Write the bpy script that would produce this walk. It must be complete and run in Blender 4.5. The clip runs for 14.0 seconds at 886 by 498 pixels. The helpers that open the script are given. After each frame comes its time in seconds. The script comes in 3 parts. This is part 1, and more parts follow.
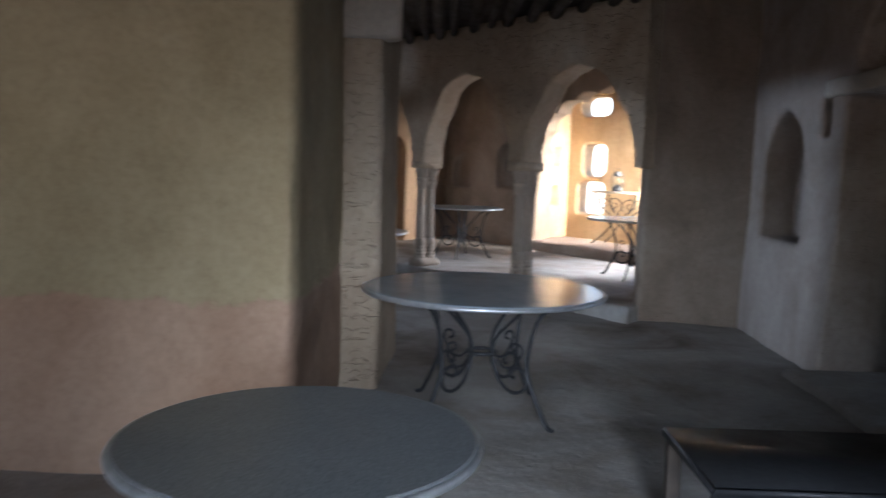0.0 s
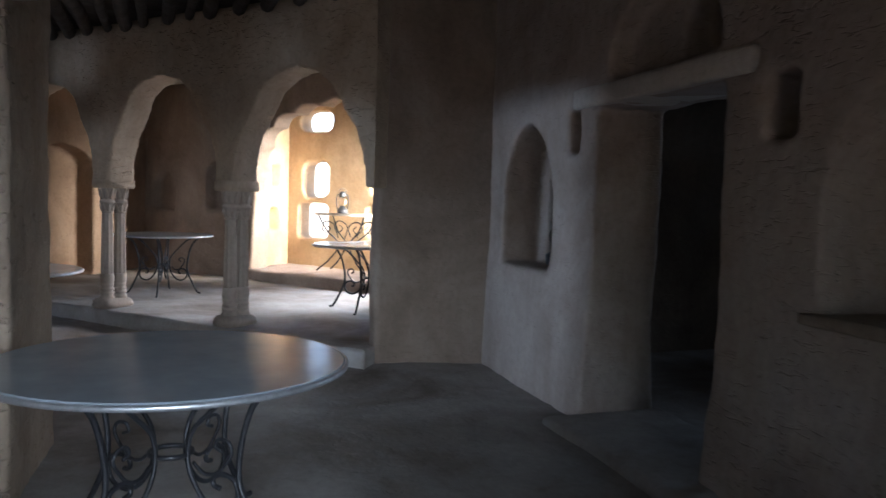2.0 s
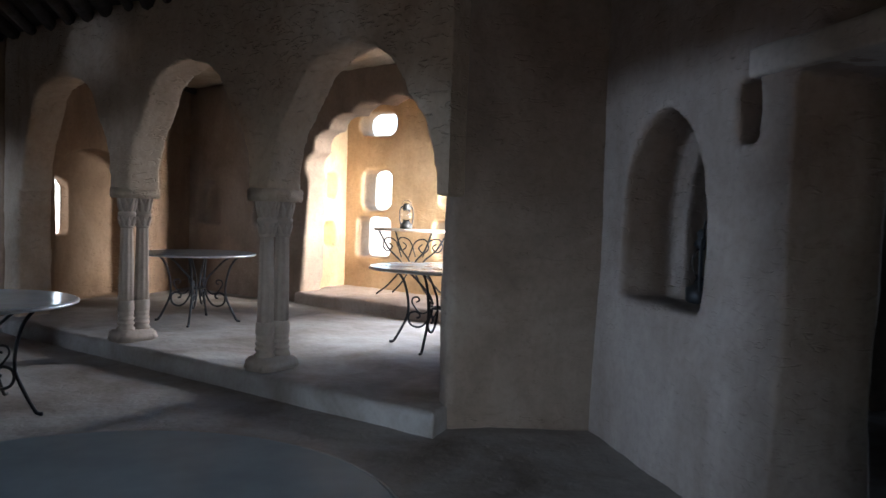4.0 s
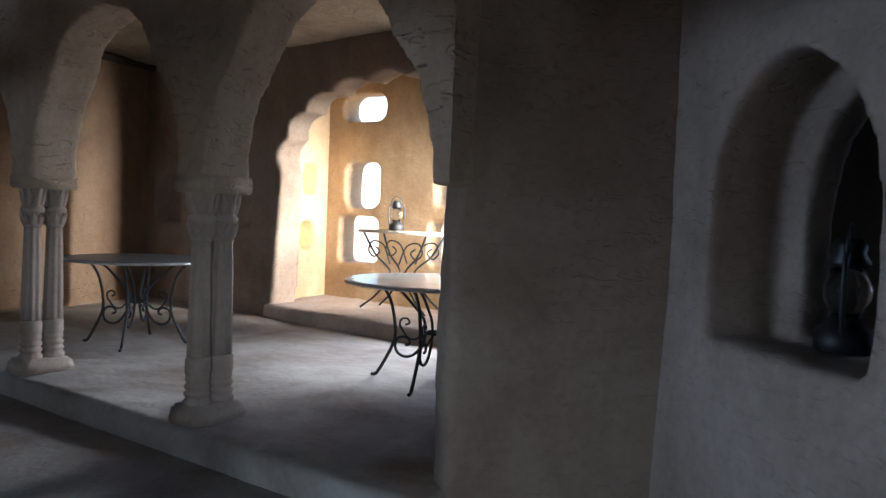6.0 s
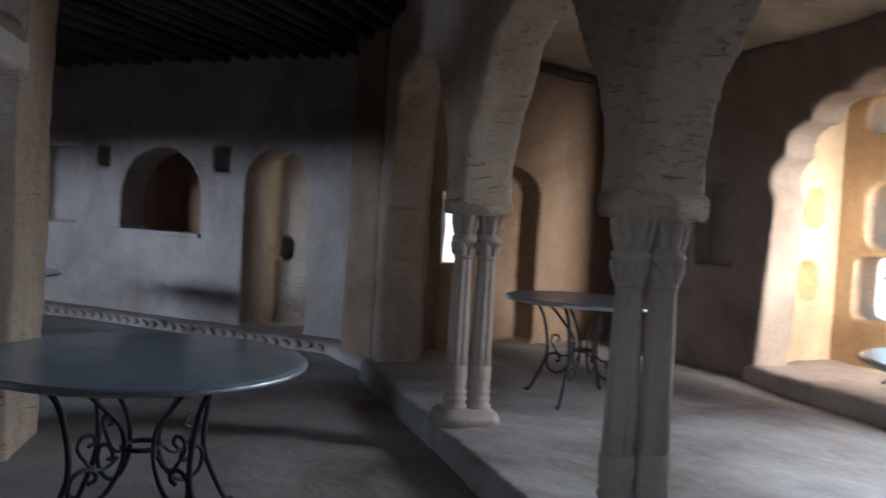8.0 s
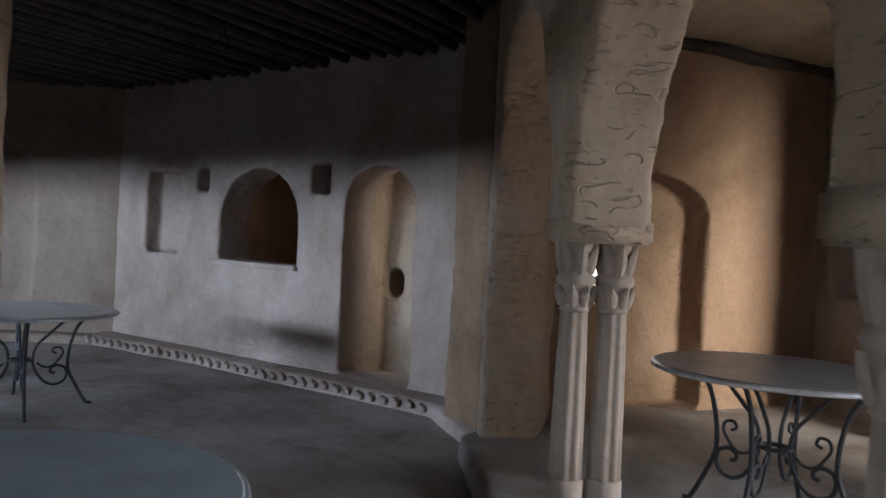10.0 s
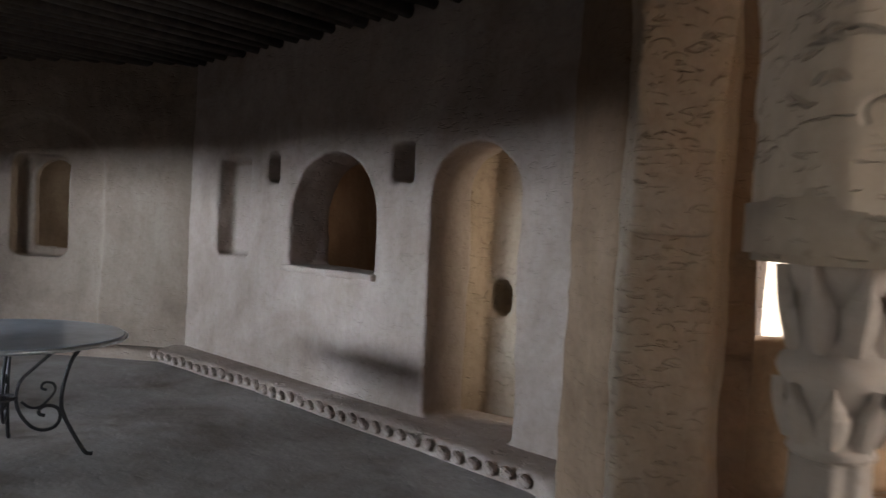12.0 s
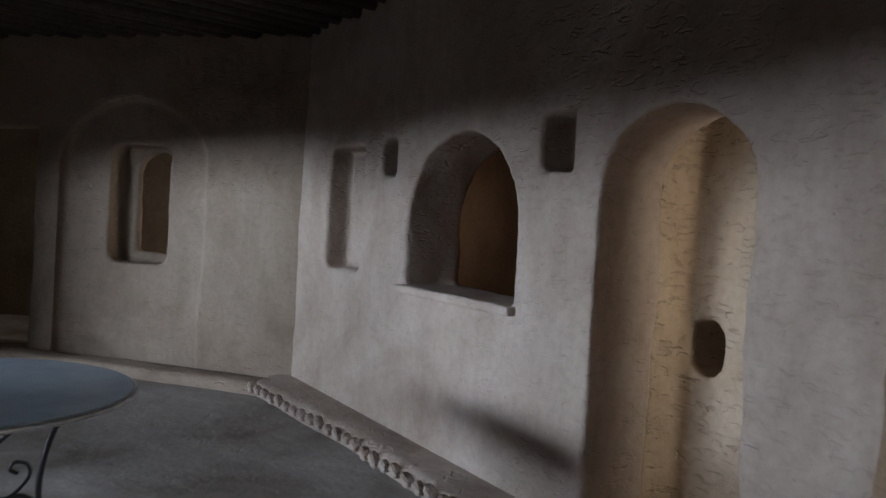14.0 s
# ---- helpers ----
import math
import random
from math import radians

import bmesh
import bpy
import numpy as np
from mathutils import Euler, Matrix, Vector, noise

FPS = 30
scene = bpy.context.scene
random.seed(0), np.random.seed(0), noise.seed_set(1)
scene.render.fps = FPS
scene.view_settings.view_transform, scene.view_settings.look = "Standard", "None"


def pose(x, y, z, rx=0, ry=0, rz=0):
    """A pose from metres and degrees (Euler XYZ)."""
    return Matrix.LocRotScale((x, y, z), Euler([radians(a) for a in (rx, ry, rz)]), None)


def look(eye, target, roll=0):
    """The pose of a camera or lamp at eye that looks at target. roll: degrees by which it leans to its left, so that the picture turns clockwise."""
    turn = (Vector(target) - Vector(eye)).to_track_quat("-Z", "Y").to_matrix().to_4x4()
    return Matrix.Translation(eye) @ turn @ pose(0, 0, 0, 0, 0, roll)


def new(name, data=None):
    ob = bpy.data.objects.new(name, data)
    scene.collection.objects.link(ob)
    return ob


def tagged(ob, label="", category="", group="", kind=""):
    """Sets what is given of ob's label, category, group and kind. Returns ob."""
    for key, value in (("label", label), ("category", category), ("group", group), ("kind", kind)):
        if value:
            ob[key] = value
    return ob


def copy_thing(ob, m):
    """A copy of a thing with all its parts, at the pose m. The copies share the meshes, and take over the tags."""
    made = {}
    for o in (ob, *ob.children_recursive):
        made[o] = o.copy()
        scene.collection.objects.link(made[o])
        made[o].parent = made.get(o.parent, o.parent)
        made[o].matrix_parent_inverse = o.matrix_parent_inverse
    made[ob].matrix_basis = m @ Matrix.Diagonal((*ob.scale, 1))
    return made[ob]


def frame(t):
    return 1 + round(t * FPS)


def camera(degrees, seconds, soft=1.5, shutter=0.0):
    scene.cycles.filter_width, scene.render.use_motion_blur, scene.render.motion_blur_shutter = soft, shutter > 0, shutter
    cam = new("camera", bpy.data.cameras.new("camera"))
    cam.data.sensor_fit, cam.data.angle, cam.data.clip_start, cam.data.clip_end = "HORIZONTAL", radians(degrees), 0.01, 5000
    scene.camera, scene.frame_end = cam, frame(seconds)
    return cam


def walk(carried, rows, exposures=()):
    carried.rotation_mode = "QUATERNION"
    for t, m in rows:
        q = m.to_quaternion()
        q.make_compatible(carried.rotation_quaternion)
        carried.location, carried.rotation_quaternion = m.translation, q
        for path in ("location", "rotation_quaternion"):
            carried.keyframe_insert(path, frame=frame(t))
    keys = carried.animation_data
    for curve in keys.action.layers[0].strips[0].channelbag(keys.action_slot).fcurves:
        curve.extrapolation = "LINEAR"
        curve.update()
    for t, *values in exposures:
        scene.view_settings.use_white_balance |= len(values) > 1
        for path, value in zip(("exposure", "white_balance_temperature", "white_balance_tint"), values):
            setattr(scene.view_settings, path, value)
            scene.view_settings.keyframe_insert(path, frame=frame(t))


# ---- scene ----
cam = camera(59.0, 14.0, 1.5, 0.5)
METRES, EYE, TILT, LEAN, TURN = 11.5, 1.41, 0.0, 0.0, 0.0
EXPOSURES = [(0.0, 2.7, 5900, 12), (3.0, 2.5, 5800, 11), (5.5, 2.1, 5800, 10), (6.5, 2.0, 5700, 10), (7.5, 1.7, 5700, 10), (8.0, 2.0, 5600, 10), (8.5, 2.4, 5500, 10), (11.0, 2.6, 6600, 12), (12.5, 2.75, 6900, 12), (14.0, 2.65, 6600, 10)]
ROWS = [
    (0.0, 0.0, 0.0, 0.0, 0.19, -5.69, -1.91),
    (0.5, 0.0004, 0.0231, 0.0004, -8.82, -5.42, -1.6),
    (1.0, 0.0013, 0.0461, 0.001, -18.03, -4.74, -1.67),
    (1.5, 0.0071, 0.0699, 0.0011, -22.21, -4.04, -1.76),
    (2.0, 0.0161, 0.1068, 0.0002, -20.05, -3.56, -1.66),
    (2.5, 0.0236, 0.1377, -0.0, -17.81, -3.27, -1.76),
    (3.0, 0.0315, 0.1706, -0.0001, -16.47, -3.0, -1.89),
    (5.5, 0.0739, 0.3512, -0.0029, -15.08, -2.51, -1.72),
    (6.0, 0.0835, 0.3784, -0.0026, -15.69, -2.6, -2.3),
    (6.5, 0.0976, 0.4144, -0.0059, -9.4, -2.5, -2.19),
    (7.0, 0.1064, 0.4458, -0.0053, 4.16, -2.58, -2.08),
    (7.5, 0.1058, 0.4754, -0.0058, 12.34, -2.2, -2.79),
    (8.0, 0.1031, 0.5056, -0.0036, 19.8, -1.77, -3.49),
    (8.5, 0.1052, 0.5408, -0.0019, 25.87, -1.23, -3.32),
    (11.0, 0.0417, 0.7263, 0.0029, 34.65, -0.87, -3.15),
    (11.5, 0.025, 0.7634, 0.0046, 38.09, -1.21, -3.03),
    (12.0, 0.0016, 0.7976, 0.0042, 42.46, -1.26, -3.03),
    (12.5, -0.0233, 0.8245, 0.0039, 46.16, -1.23, -3.2),
    (13.0, -0.0514, 0.8567, 0.0049, 50.65, -1.34, -3.19),
    (13.5, -0.0806, 0.8867, 0.0063, 53.61, -1.49, -3.32),
    (14.0, -0.1116, 0.9177, 0.0083, 54.63, -1.72, -3.73),
]
walk(cam, [(t, pose(0, 0, EYE, TILT, LEAN, TURN) @ pose(METRES * x, METRES * y, METRES * z, 90 + pitch, roll, yaw)) for t, x, y, z, yaw, pitch, roll in ROWS], EXPOSURES)

# ---- light ----
world = bpy.data.worlds.new("world")
scene.world = world
world.use_nodes = True
sky = world.node_tree.nodes.new("ShaderNodeTexSky")
sky.sky_type, sky.sun_disc = "NISHITA", False
sky.sun_elevation, sky.sun_rotation = radians(85), radians(200)
world.node_tree.links.new(sky.outputs[0], world.node_tree.nodes["Background"].inputs[0])
world.node_tree.nodes["Background"].inputs[1].default_value = 0.15
sun = new("sun", bpy.data.lights.new("sun", "SUN"))
sun.data.energy, sun.data.angle, sun.data.color = 3.0, radians(0.5), (1, 0.93, 0.82)
sun.matrix_world = look((0, 0, 20), (0.7, 1.6, 0))


def fill_light(eye, target, w, h, power, colour, spread=150):
    """An added area lamp of that size that fills in daylight; some have no opening."""
    lamp = new("fill_light", bpy.data.lights.new("fill_light", "AREA"))
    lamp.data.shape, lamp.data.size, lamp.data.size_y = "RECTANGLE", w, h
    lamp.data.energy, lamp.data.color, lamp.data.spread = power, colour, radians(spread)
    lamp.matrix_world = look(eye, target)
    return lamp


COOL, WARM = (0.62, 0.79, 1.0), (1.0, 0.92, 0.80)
# Unseen side-room lamps, added to light the north and east walls.
fill_light((-6.8, 3.75, 1.72), (-5.6, 13, 1.35), 3.6, 0.65, 35, (0.68, 0.81, 1.0), 70)
fill_light((-9.75, 7.9, 1.65), (3, 5.9, 0.9), 1.6, 0.5, 2.4, COOL, 30)
# Out-of-view lamps added at the entrance for the near wall and floor.
fill_light((-2.9, -2.5, 1.5), (-2.4, 3.4, 1.0), 1.4, 1.1, 1.5, (0.92, 0.96, 1.0), 66)
fill_light((0.0, -2.5, 1.4), (0.4, 4.6, 0.0), 1.3, 1.6, 3.4, (0.80, 0.90, 1.0), 34)
# The alcove's lamps, at a right-hand window assumed out of view.
fill_light((4.2, 11.4, 1.55), (2.0, 13.9, 1.1), 1.0, 1.5, 27, WARM, 54)
fill_light((4.05, 11.6, 1.7), (1.6, 10.1, 0.1), 0.7, 1.2, 12, (0.95, 0.97, 1.0), 80)
fill_light((-1.66, 13.46, 1.33), (-0.8, 12.92, 1.3), 0.6, 0.8, 1.1, WARM)
# Four lamps added in rooms without windows: passage, beyond doorway, chamber, next room.
fill_light((-2.35, 13.62, 1.7), (-3.6, 13.6, 1.1), 0.4, 0.6, 2.6, WARM)
fill_light((-8.9, 14.3, 1.7), (-11.9, 12.0, 1.1), 0.7, 0.9, 1.6, WARM, 120)
fill_light((-7.2, 14.3, 1.6), (-5.2, 14.4, 1.2), 0.4, 0.6, 0.1, WARM)
fill_light((7.35, 6.4, 1.5), (4.5, 4.4, 0.6), 0.9, 0.9, 2, COOL, 120)
# Lamps added behind the two small side windows to make them glow.
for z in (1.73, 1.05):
    fill_light((1.8, 13.94, z), (2.6, 13.34, z), 0.32, 0.4, 0.8, (1.0, 0.82, 0.5))


# ---- materials ----
def material(name, rough=0.9, metal=0.0):
    m = bpy.data.materials.new(name)
    m.use_nodes = True
    n, l = m.node_tree.nodes, m.node_tree.links
    b = n["Principled BSDF"]
    b.inputs["Roughness"].default_value = rough
    b.inputs["Metallic"].default_value = metal
    return m, n, l, b


def noise_node(n, l, co, scale, detail=6.0, rough=0.6, distort=0.0):
    t = n.new("ShaderNodeTexNoise")
    t.inputs["Scale"].default_value, t.inputs["Detail"].default_value = scale, detail
    t.inputs["Roughness"].default_value, t.inputs["Distortion"].default_value = rough, distort
    l.new(co, t.inputs["Vector"])
    return t.outputs["Fac"]


def ramp_node(n, l, fac, stops):
    r = n.new("ShaderNodeValToRGB")
    while len(r.color_ramp.elements) < len(stops):
        r.color_ramp.elements.new(0.5)
    for e, (p, c) in zip(r.color_ramp.elements, stops):
        e.position, e.color = p, (*c, 1) if len(c) == 3 else c
    l.new(fac, r.inputs[0])
    return r.outputs[0]


def mixed(n, l, fac, a, b, mode="MIX"):
    m = n.new("ShaderNodeMix")
    m.data_type, m.blend_type = "RGBA", mode
    if isinstance(fac, float):
        m.inputs[0].default_value = fac
    else:
        l.new(fac, m.inputs[0])
    for k, v in ((6, a), (7, b)):
        if isinstance(v, tuple):
            m.inputs[k].default_value = (*v, 1)
        else:
            l.new(v, m.inputs[k])
    return m.outputs[2]


def bumped(n, l, b, heights):
    """Chain of bumps: (height, strength, distance)."""
    prev = None
    for h, s, d in heights:
        k = n.new("ShaderNodeBump")
        k.inputs["Strength"].default_value, k.inputs["Distance"].default_value = s, d
        l.new(h, k.inputs["Height"])
        if prev:
            l.new(prev, k.inputs["Normal"])
        prev = k.outputs[0]
    l.new(prev, b.inputs["Normal"])


def finger_marks(n, l, co):
    """Crescent grooves left by a hand, one arc to a cell: 1 on the surface, 0 in a groove."""
    mp = n.new("ShaderNodeMapping")
    mp.inputs["Scale"].default_value = (9.0, 9.0, 15.0)
    l.new(co, mp.inputs[0])
    cell = n.new("ShaderNodeTexVoronoi")
    cell.inputs["Scale"].default_value = 1.0
    l.new(mp.outputs[0], cell.inputs["Vector"])
    loc = n.new("ShaderNodeVectorMath")
    loc.operation = "SUBTRACT"
    l.new(mp.outputs[0], loc.inputs[0])
    l.new(cell.outputs["Position"], loc.inputs[1])
    side = n.new("ShaderNodeVectorMath")
    side.operation = "SUBTRACT"
    l.new(cell.outputs["Color"], side.inputs[0])
    side.inputs[1].default_value = (0.5, 0.5, 0.15)
    dot = n.new("ShaderNodeVectorMath")
    dot.operation = "DOT_PRODUCT"
    l.new(loc.outputs[0], dot.inputs[0])
    l.new(side.outputs[0], dot.inputs[1])
    ring = ramp_node(n, l, cell.outputs["Distance"], [(0.34, (0, 0, 0)), (0.39, (1, 1, 1)), (0.46, (0, 0, 0))])
    gate = ramp_node(n, l, dot.outputs["Value"], [(0.08, (0, 0, 0)), (0.14, (1, 1, 1))])
    arc = mixed(n, l, 1.0, ring, gate, "MULTIPLY")
    flip = n.new("ShaderNodeInvert")
    l.new(arc, flip.inputs["Color"])
    return flip.outputs[0]


def mud(name, dark, mid, light, marks=0.5, rough=0.92, grain=1.0):
    """Hand-smeared mud plaster: blotches, fine straw grain, sweeping hand marks."""
    m, n, l, b = material(name, rough)
    co = n.new("ShaderNodeTexCoord").outputs["Object"]
    big = noise_node(n, l, co, 0.9, 5, 0.6, 0.6)
    fine = noise_node(n, l, co, 22.0, 6, 0.7)
    col = ramp_node(n, l, big, [(0.3, dark), (0.5, mid), (0.7, light)])
    speck = ramp_node(n, l, fine, [(0.3, (0.72, 0.7, 0.68)), (0.55, (1, 1, 1)), (0.8, (1.12, 1.1, 1.05))])
    col = mixed(n, l, 0.5, col, speck, "MULTIPLY")
    run = n.new("ShaderNodeMapping")
    run.inputs["Scale"].default_value = (2.4, 2.4, 0.8)
    l.new(co, run.inputs[0])
    streak = ramp_node(n, l, noise_node(n, l, run.outputs[0], 1.0, 5, 0.65, 0.8), [(0.32, (0.72, 0.68, 0.64)), (0.5, (0.95, 0.94, 0.93)), (0.68, (1.15, 1.15, 1.15))])
    col = mixed(n, l, 0.5, col, streak, "MULTIPLY")
    pit = n.new("ShaderNodeTexVoronoi")
    pit.inputs["Scale"].default_value = 9.0
    l.new(co, pit.inputs["Vector"])
    pits = ramp_node(n, l, pit.outputs["Distance"], [(0.03, (0.55, 0.52, 0.5)), (0.09, (1, 1, 1))])
    col = mixed(n, l, 0.55, col, pits, "MULTIPLY")
    l.new(col, b.inputs["Base Color"])
    mp = n.new("ShaderNodeMapping")
    mp.inputs["Scale"].default_value, mp.inputs["Rotation"].default_value = (9.0, 9.0, 34.0), (0.2, 0.25, 0.0)
    l.new(co, mp.inputs[0])
    gouge = ramp_node(n, l, noise_node(n, l, mp.outputs[0], 1.0, 2, 0.5, 1.2), [(0.60, (1, 1, 1)), (0.72, (0, 0, 0))])
    lumps = noise_node(n, l, co, 7.0, 3, 0.5)
    bumped(n, l, b, [(noise_node(n, l, co, 3.0, 4), 0.4, 0.05), (lumps, 0.5 * marks, 0.03), (gouge, marks, 0.014), (finger_marks(n, l, co), 0.7 * marks, 0.016), (fine, 0.22 * grain, 0.008)])
    return m


PLASTER = mud("mud_plaster", (0.17, 0.125, 0.09), (0.25, 0.19, 0.145), (0.32, 0.26, 0.205))
PALE = mud("pale_mud_plaster", (0.28, 0.215, 0.175), (0.38, 0.305, 0.258), (0.46, 0.388, 0.34), 0.55)
OCHRE = mud("ochre_mud_plaster", (0.36, 0.24, 0.13), (0.47, 0.33, 0.19), (0.55, 0.41, 0.26), 0.45)
BROWN = mud("brown_mud_plaster", (0.18, 0.115, 0.07), (0.25, 0.165, 0.105), (0.32, 0.225, 0.155), 0.7)
TAN = mud("tan_hand_marked_plaster", (0.33, 0.245, 0.17), (0.42, 0.325, 0.235), (0.5, 0.405, 0.31), 0.95)
FLOOR = mud("grey_mud_floor", (0.15, 0.115, 0.09), (0.31, 0.282, 0.258), (0.40, 0.375, 0.35), 0.15, 0.8)
COLUMN = mud("carved_sandstone", (0.27, 0.21, 0.165), (0.36, 0.29, 0.235), (0.44, 0.375, 0.315), 0.25)
RED = mud("reddish_plaster", (0.26, 0.14, 0.08), (0.34, 0.19, 0.11), (0.42, 0.26, 0.16), 0.4)


def dado_material():
    """Greenish-yellow plaster over an older pinkish-brown coat that ends in a torn edge."""
    m, n, l, b = material("two_coat_plaster", 0.92)
    co = n.new("ShaderNodeTexCoord").outputs["Object"]
    sep = n.new("ShaderNodeSeparateXYZ")
    l.new(co, sep.inputs[0])
    big = noise_node(n, l, co, 1.3, 5, 0.6, 0.5)
    fine = noise_node(n, l, co, 24.0, 6, 0.7)
    upper = ramp_node(n, l, big, [(0.3, (0.31, 0.235, 0.135)), (0.6, (0.40, 0.315, 0.19)), (0.75, (0.45, 0.37, 0.25))])
    lower = ramp_node(n, l, big, [(0.3, (0.33, 0.20, 0.13)), (0.6, (0.44, 0.29, 0.20)), (0.75, (0.50, 0.37, 0.29))])
    add = n.new("ShaderNodeMath")
    add.operation = "MULTIPLY_ADD"
    l.new(noise_node(n, l, co, 3.5, 5, 0.7), add.inputs[0])
    add.inputs[1].default_value = 0.22
    l.new(sep.outputs[2], add.inputs[2])
    edge = ramp_node(n, l, add.outputs[0], [(0.0, (0, 0, 0)), (1.0, (1, 1, 1))])
    step = n.new("ShaderNodeMapRange")
    step.inputs[1].default_value, step.inputs[2].default_value = 0.90, 0.925
    l.new(add.outputs[0], step.inputs[0])
    col = mixed(n, l, step.outputs[0], lower, upper)
    speck = ramp_node(n, l, fine, [(0.3, (0.75, 0.72, 0.7)), (0.6, (1, 1, 1))])
    l.new(mixed(n, l, 0.7, col, speck, "MULTIPLY"), b.inputs["Base Color"])
    bumped(n, l, b, [(noise_node(n, l, co, 3.0, 4), 0.5, 0.05), (step.outputs[0], 0.6, 0.01), (fine, 0.35, 0.008)])
    return m


DADO = dado_material()


def plain(name, colour, rough, metal=0.0, scale=30.0, vary=0.25, bump=0.1):
    m, n, l, b = material(name, rough, metal)
    co = n.new("ShaderNodeTexCoord").outputs["Object"]
    f = noise_node(n, l, co, scale, 5, 0.6)
    lo, hi = tuple(c * (1 - vary) for c in colour), tuple(min(1, c * (1 + vary)) for c in colour)
    l.new(ramp_node(n, l, f, [(0.3, lo), (0.7, hi)]), b.inputs["Base Color"])
    rr = ramp_node(n, l, noise_node(n, l, co, 4.0, 4), [(0.3, (rough * 0.8,) * 3), (0.7, (min(1, rough * 1.2),) * 3)])
    l.new(rr, b.inputs["Roughness"])
    bumped(n, l, b, [(f, bump, 0.005)])
    return m


TOP = plain("grey_blue_enamel_top", (0.40, 0.46, 0.51), 0.16, 0.0, 6.0, 0.10, 0.02)
DARKTOP = plain("speckled_stone_top", (0.16, 0.165, 0.17), 0.35, 0.0, 160.0, 0.45, 0.02)
RIM = plain("worn_metal_rim", (0.45, 0.46, 0.47), 0.35, 0.7, 20.0, 0.2, 0.05)
IRON = plain("black_wrought_iron", (0.018, 0.018, 0.02), 0.55, 0.2, 60.0, 0.4, 0.2)
WOOD = plain("smoke_dark_wood", (0.04, 0.028, 0.02), 0.8, 0.0, 14.0, 0.5, 0.5)
REED = plain("sooty_reed_matting", (0.05, 0.038, 0.028), 0.9, 0.0, 40.0, 0.5, 0.5)
LINTEL = mud("whitewashed_lintel", (0.46, 0.40, 0.34), (0.55, 0.49, 0.43), (0.62, 0.57, 0.51), 0.3)
STONE = mud("rough_ceiling_stone", (0.30, 0.25, 0.18), (0.45, 0.38, 0.28), (0.56, 0.49, 0.38), 1.0)
EARTH = mud("desert_earth", (0.34, 0.26, 0.17), (0.42, 0.33, 0.23), (0.48, 0.39, 0.28), 0.3)
BLACK = plain("black_painted_metal", (0.02, 0.02, 0.022), 0.5, 0.3, 30.0, 0.3, 0.05)


def glass_material():
    m, n, l, b = material("lantern_glass", 0.03)
    b.inputs["Transmission Weight"].default_value = 1.0
    b.inputs["Base Color"].default_value = (0.95, 0.97, 0.96, 1)
    return m


GLASS = glass_material()


# ---- shape tools ----
def frame2(p0, p1):
    """Wall frame: x along p0 to p1, y to its left-hand side, z up."""
    u = Vector((p1[0] - p0[0], p1[1] - p0[1], 0)).normalized()
    v = Vector((-u.y, u.x, 0))
    m = Matrix((u, v, Vector((0, 0, 1)))).transposed().to_4x4()
    m.translation = (p0[0], p0[1], 0)
    return m


def prism(bm, outline, v0, v1, m):
    """Outline in (u, z) pushed from depth v0 to v1."""
    a = [bm.verts.new(m @ Vector((u, v0, z))) for u, z in outline]
    b = [bm.verts.new(m @ Vector((u, v1, z))) for u, z in outline]
    k = len(a)
    bm.faces.new(a)
    bm.faces.new(b[::-1])
    for i in range(k):
        bm.faces.new((a[i], b[i], b[(i + 1) % k], a[(i + 1) % k]))


def column_prism(bm, plan, z0, z1):
    """Plan outline in (x, y) raised from z0 to z1."""
    a = [bm.verts.new((x, y, z0)) for x, y in plan]
    b = [bm.verts.new((x, y, z1)) for x, y in plan]
    k = len(a)
    bm.faces.new(a)
    bm.faces.new(b[::-1])
    for i in range(k):
        bm.faces.new((a[i], b[i], b[(i + 1) % k], a[(i + 1) % k]))


def rect(u0, u1, z0, z1):
    return [(u0, z0), (u1, z0), (u1, z1), (u0, z1)]


def arch(u0, u1, z0, spring, top, point=0.0, k=10):
    """Round-headed outline; point sharpens the crown."""
    c, r = (u0 + u1) / 2, (u1 - u0) / 2
    pts = [(u0, z0), (u1, z0)]
    for i in range(k + 1):
        a = math.pi * i / k
        s = math.sin(a)
        s = s * (1 - point) + point * (1 - abs(math.cos(a)))
        pts.append((c + r * math.cos(a), spring + (top - spring) * s))
    return pts


def rounded(u0, u1, z0, z1, r, k=4):
    pts = []
    for cx, cz, a0 in ((u1 - r, z0 + r, -90), (u1 - r, z1 - r, 0), (u0 + r, z1 - r, 90), (u0 + r, z0 + r, 180)):
        for i in range(k + 1):
            a = radians(a0 + 90 * i / k)
            pts.append((cx + r * math.cos(a), cz + r * math.sin(a)))
    return pts


def mesh_object(name, bm, mat, smooth=False):
    bmesh.ops.recalc_face_normals(bm, faces=bm.faces)
    me = bpy.data.meshes.new(name)
    bm.to_mesh(me)
    bm.free()
    me.materials.append(mat)
    if smooth:
        me.polygons.foreach_set("use_smooth", [True] * len(me.polygons))
    return new(name, me)


def part(name, bm, mat, parent, label="", smooth=True):
    ob = mesh_object(name, bm, mat, smooth)
    ob.parent = parent
    if label:
        tagged(ob, label)
    return ob


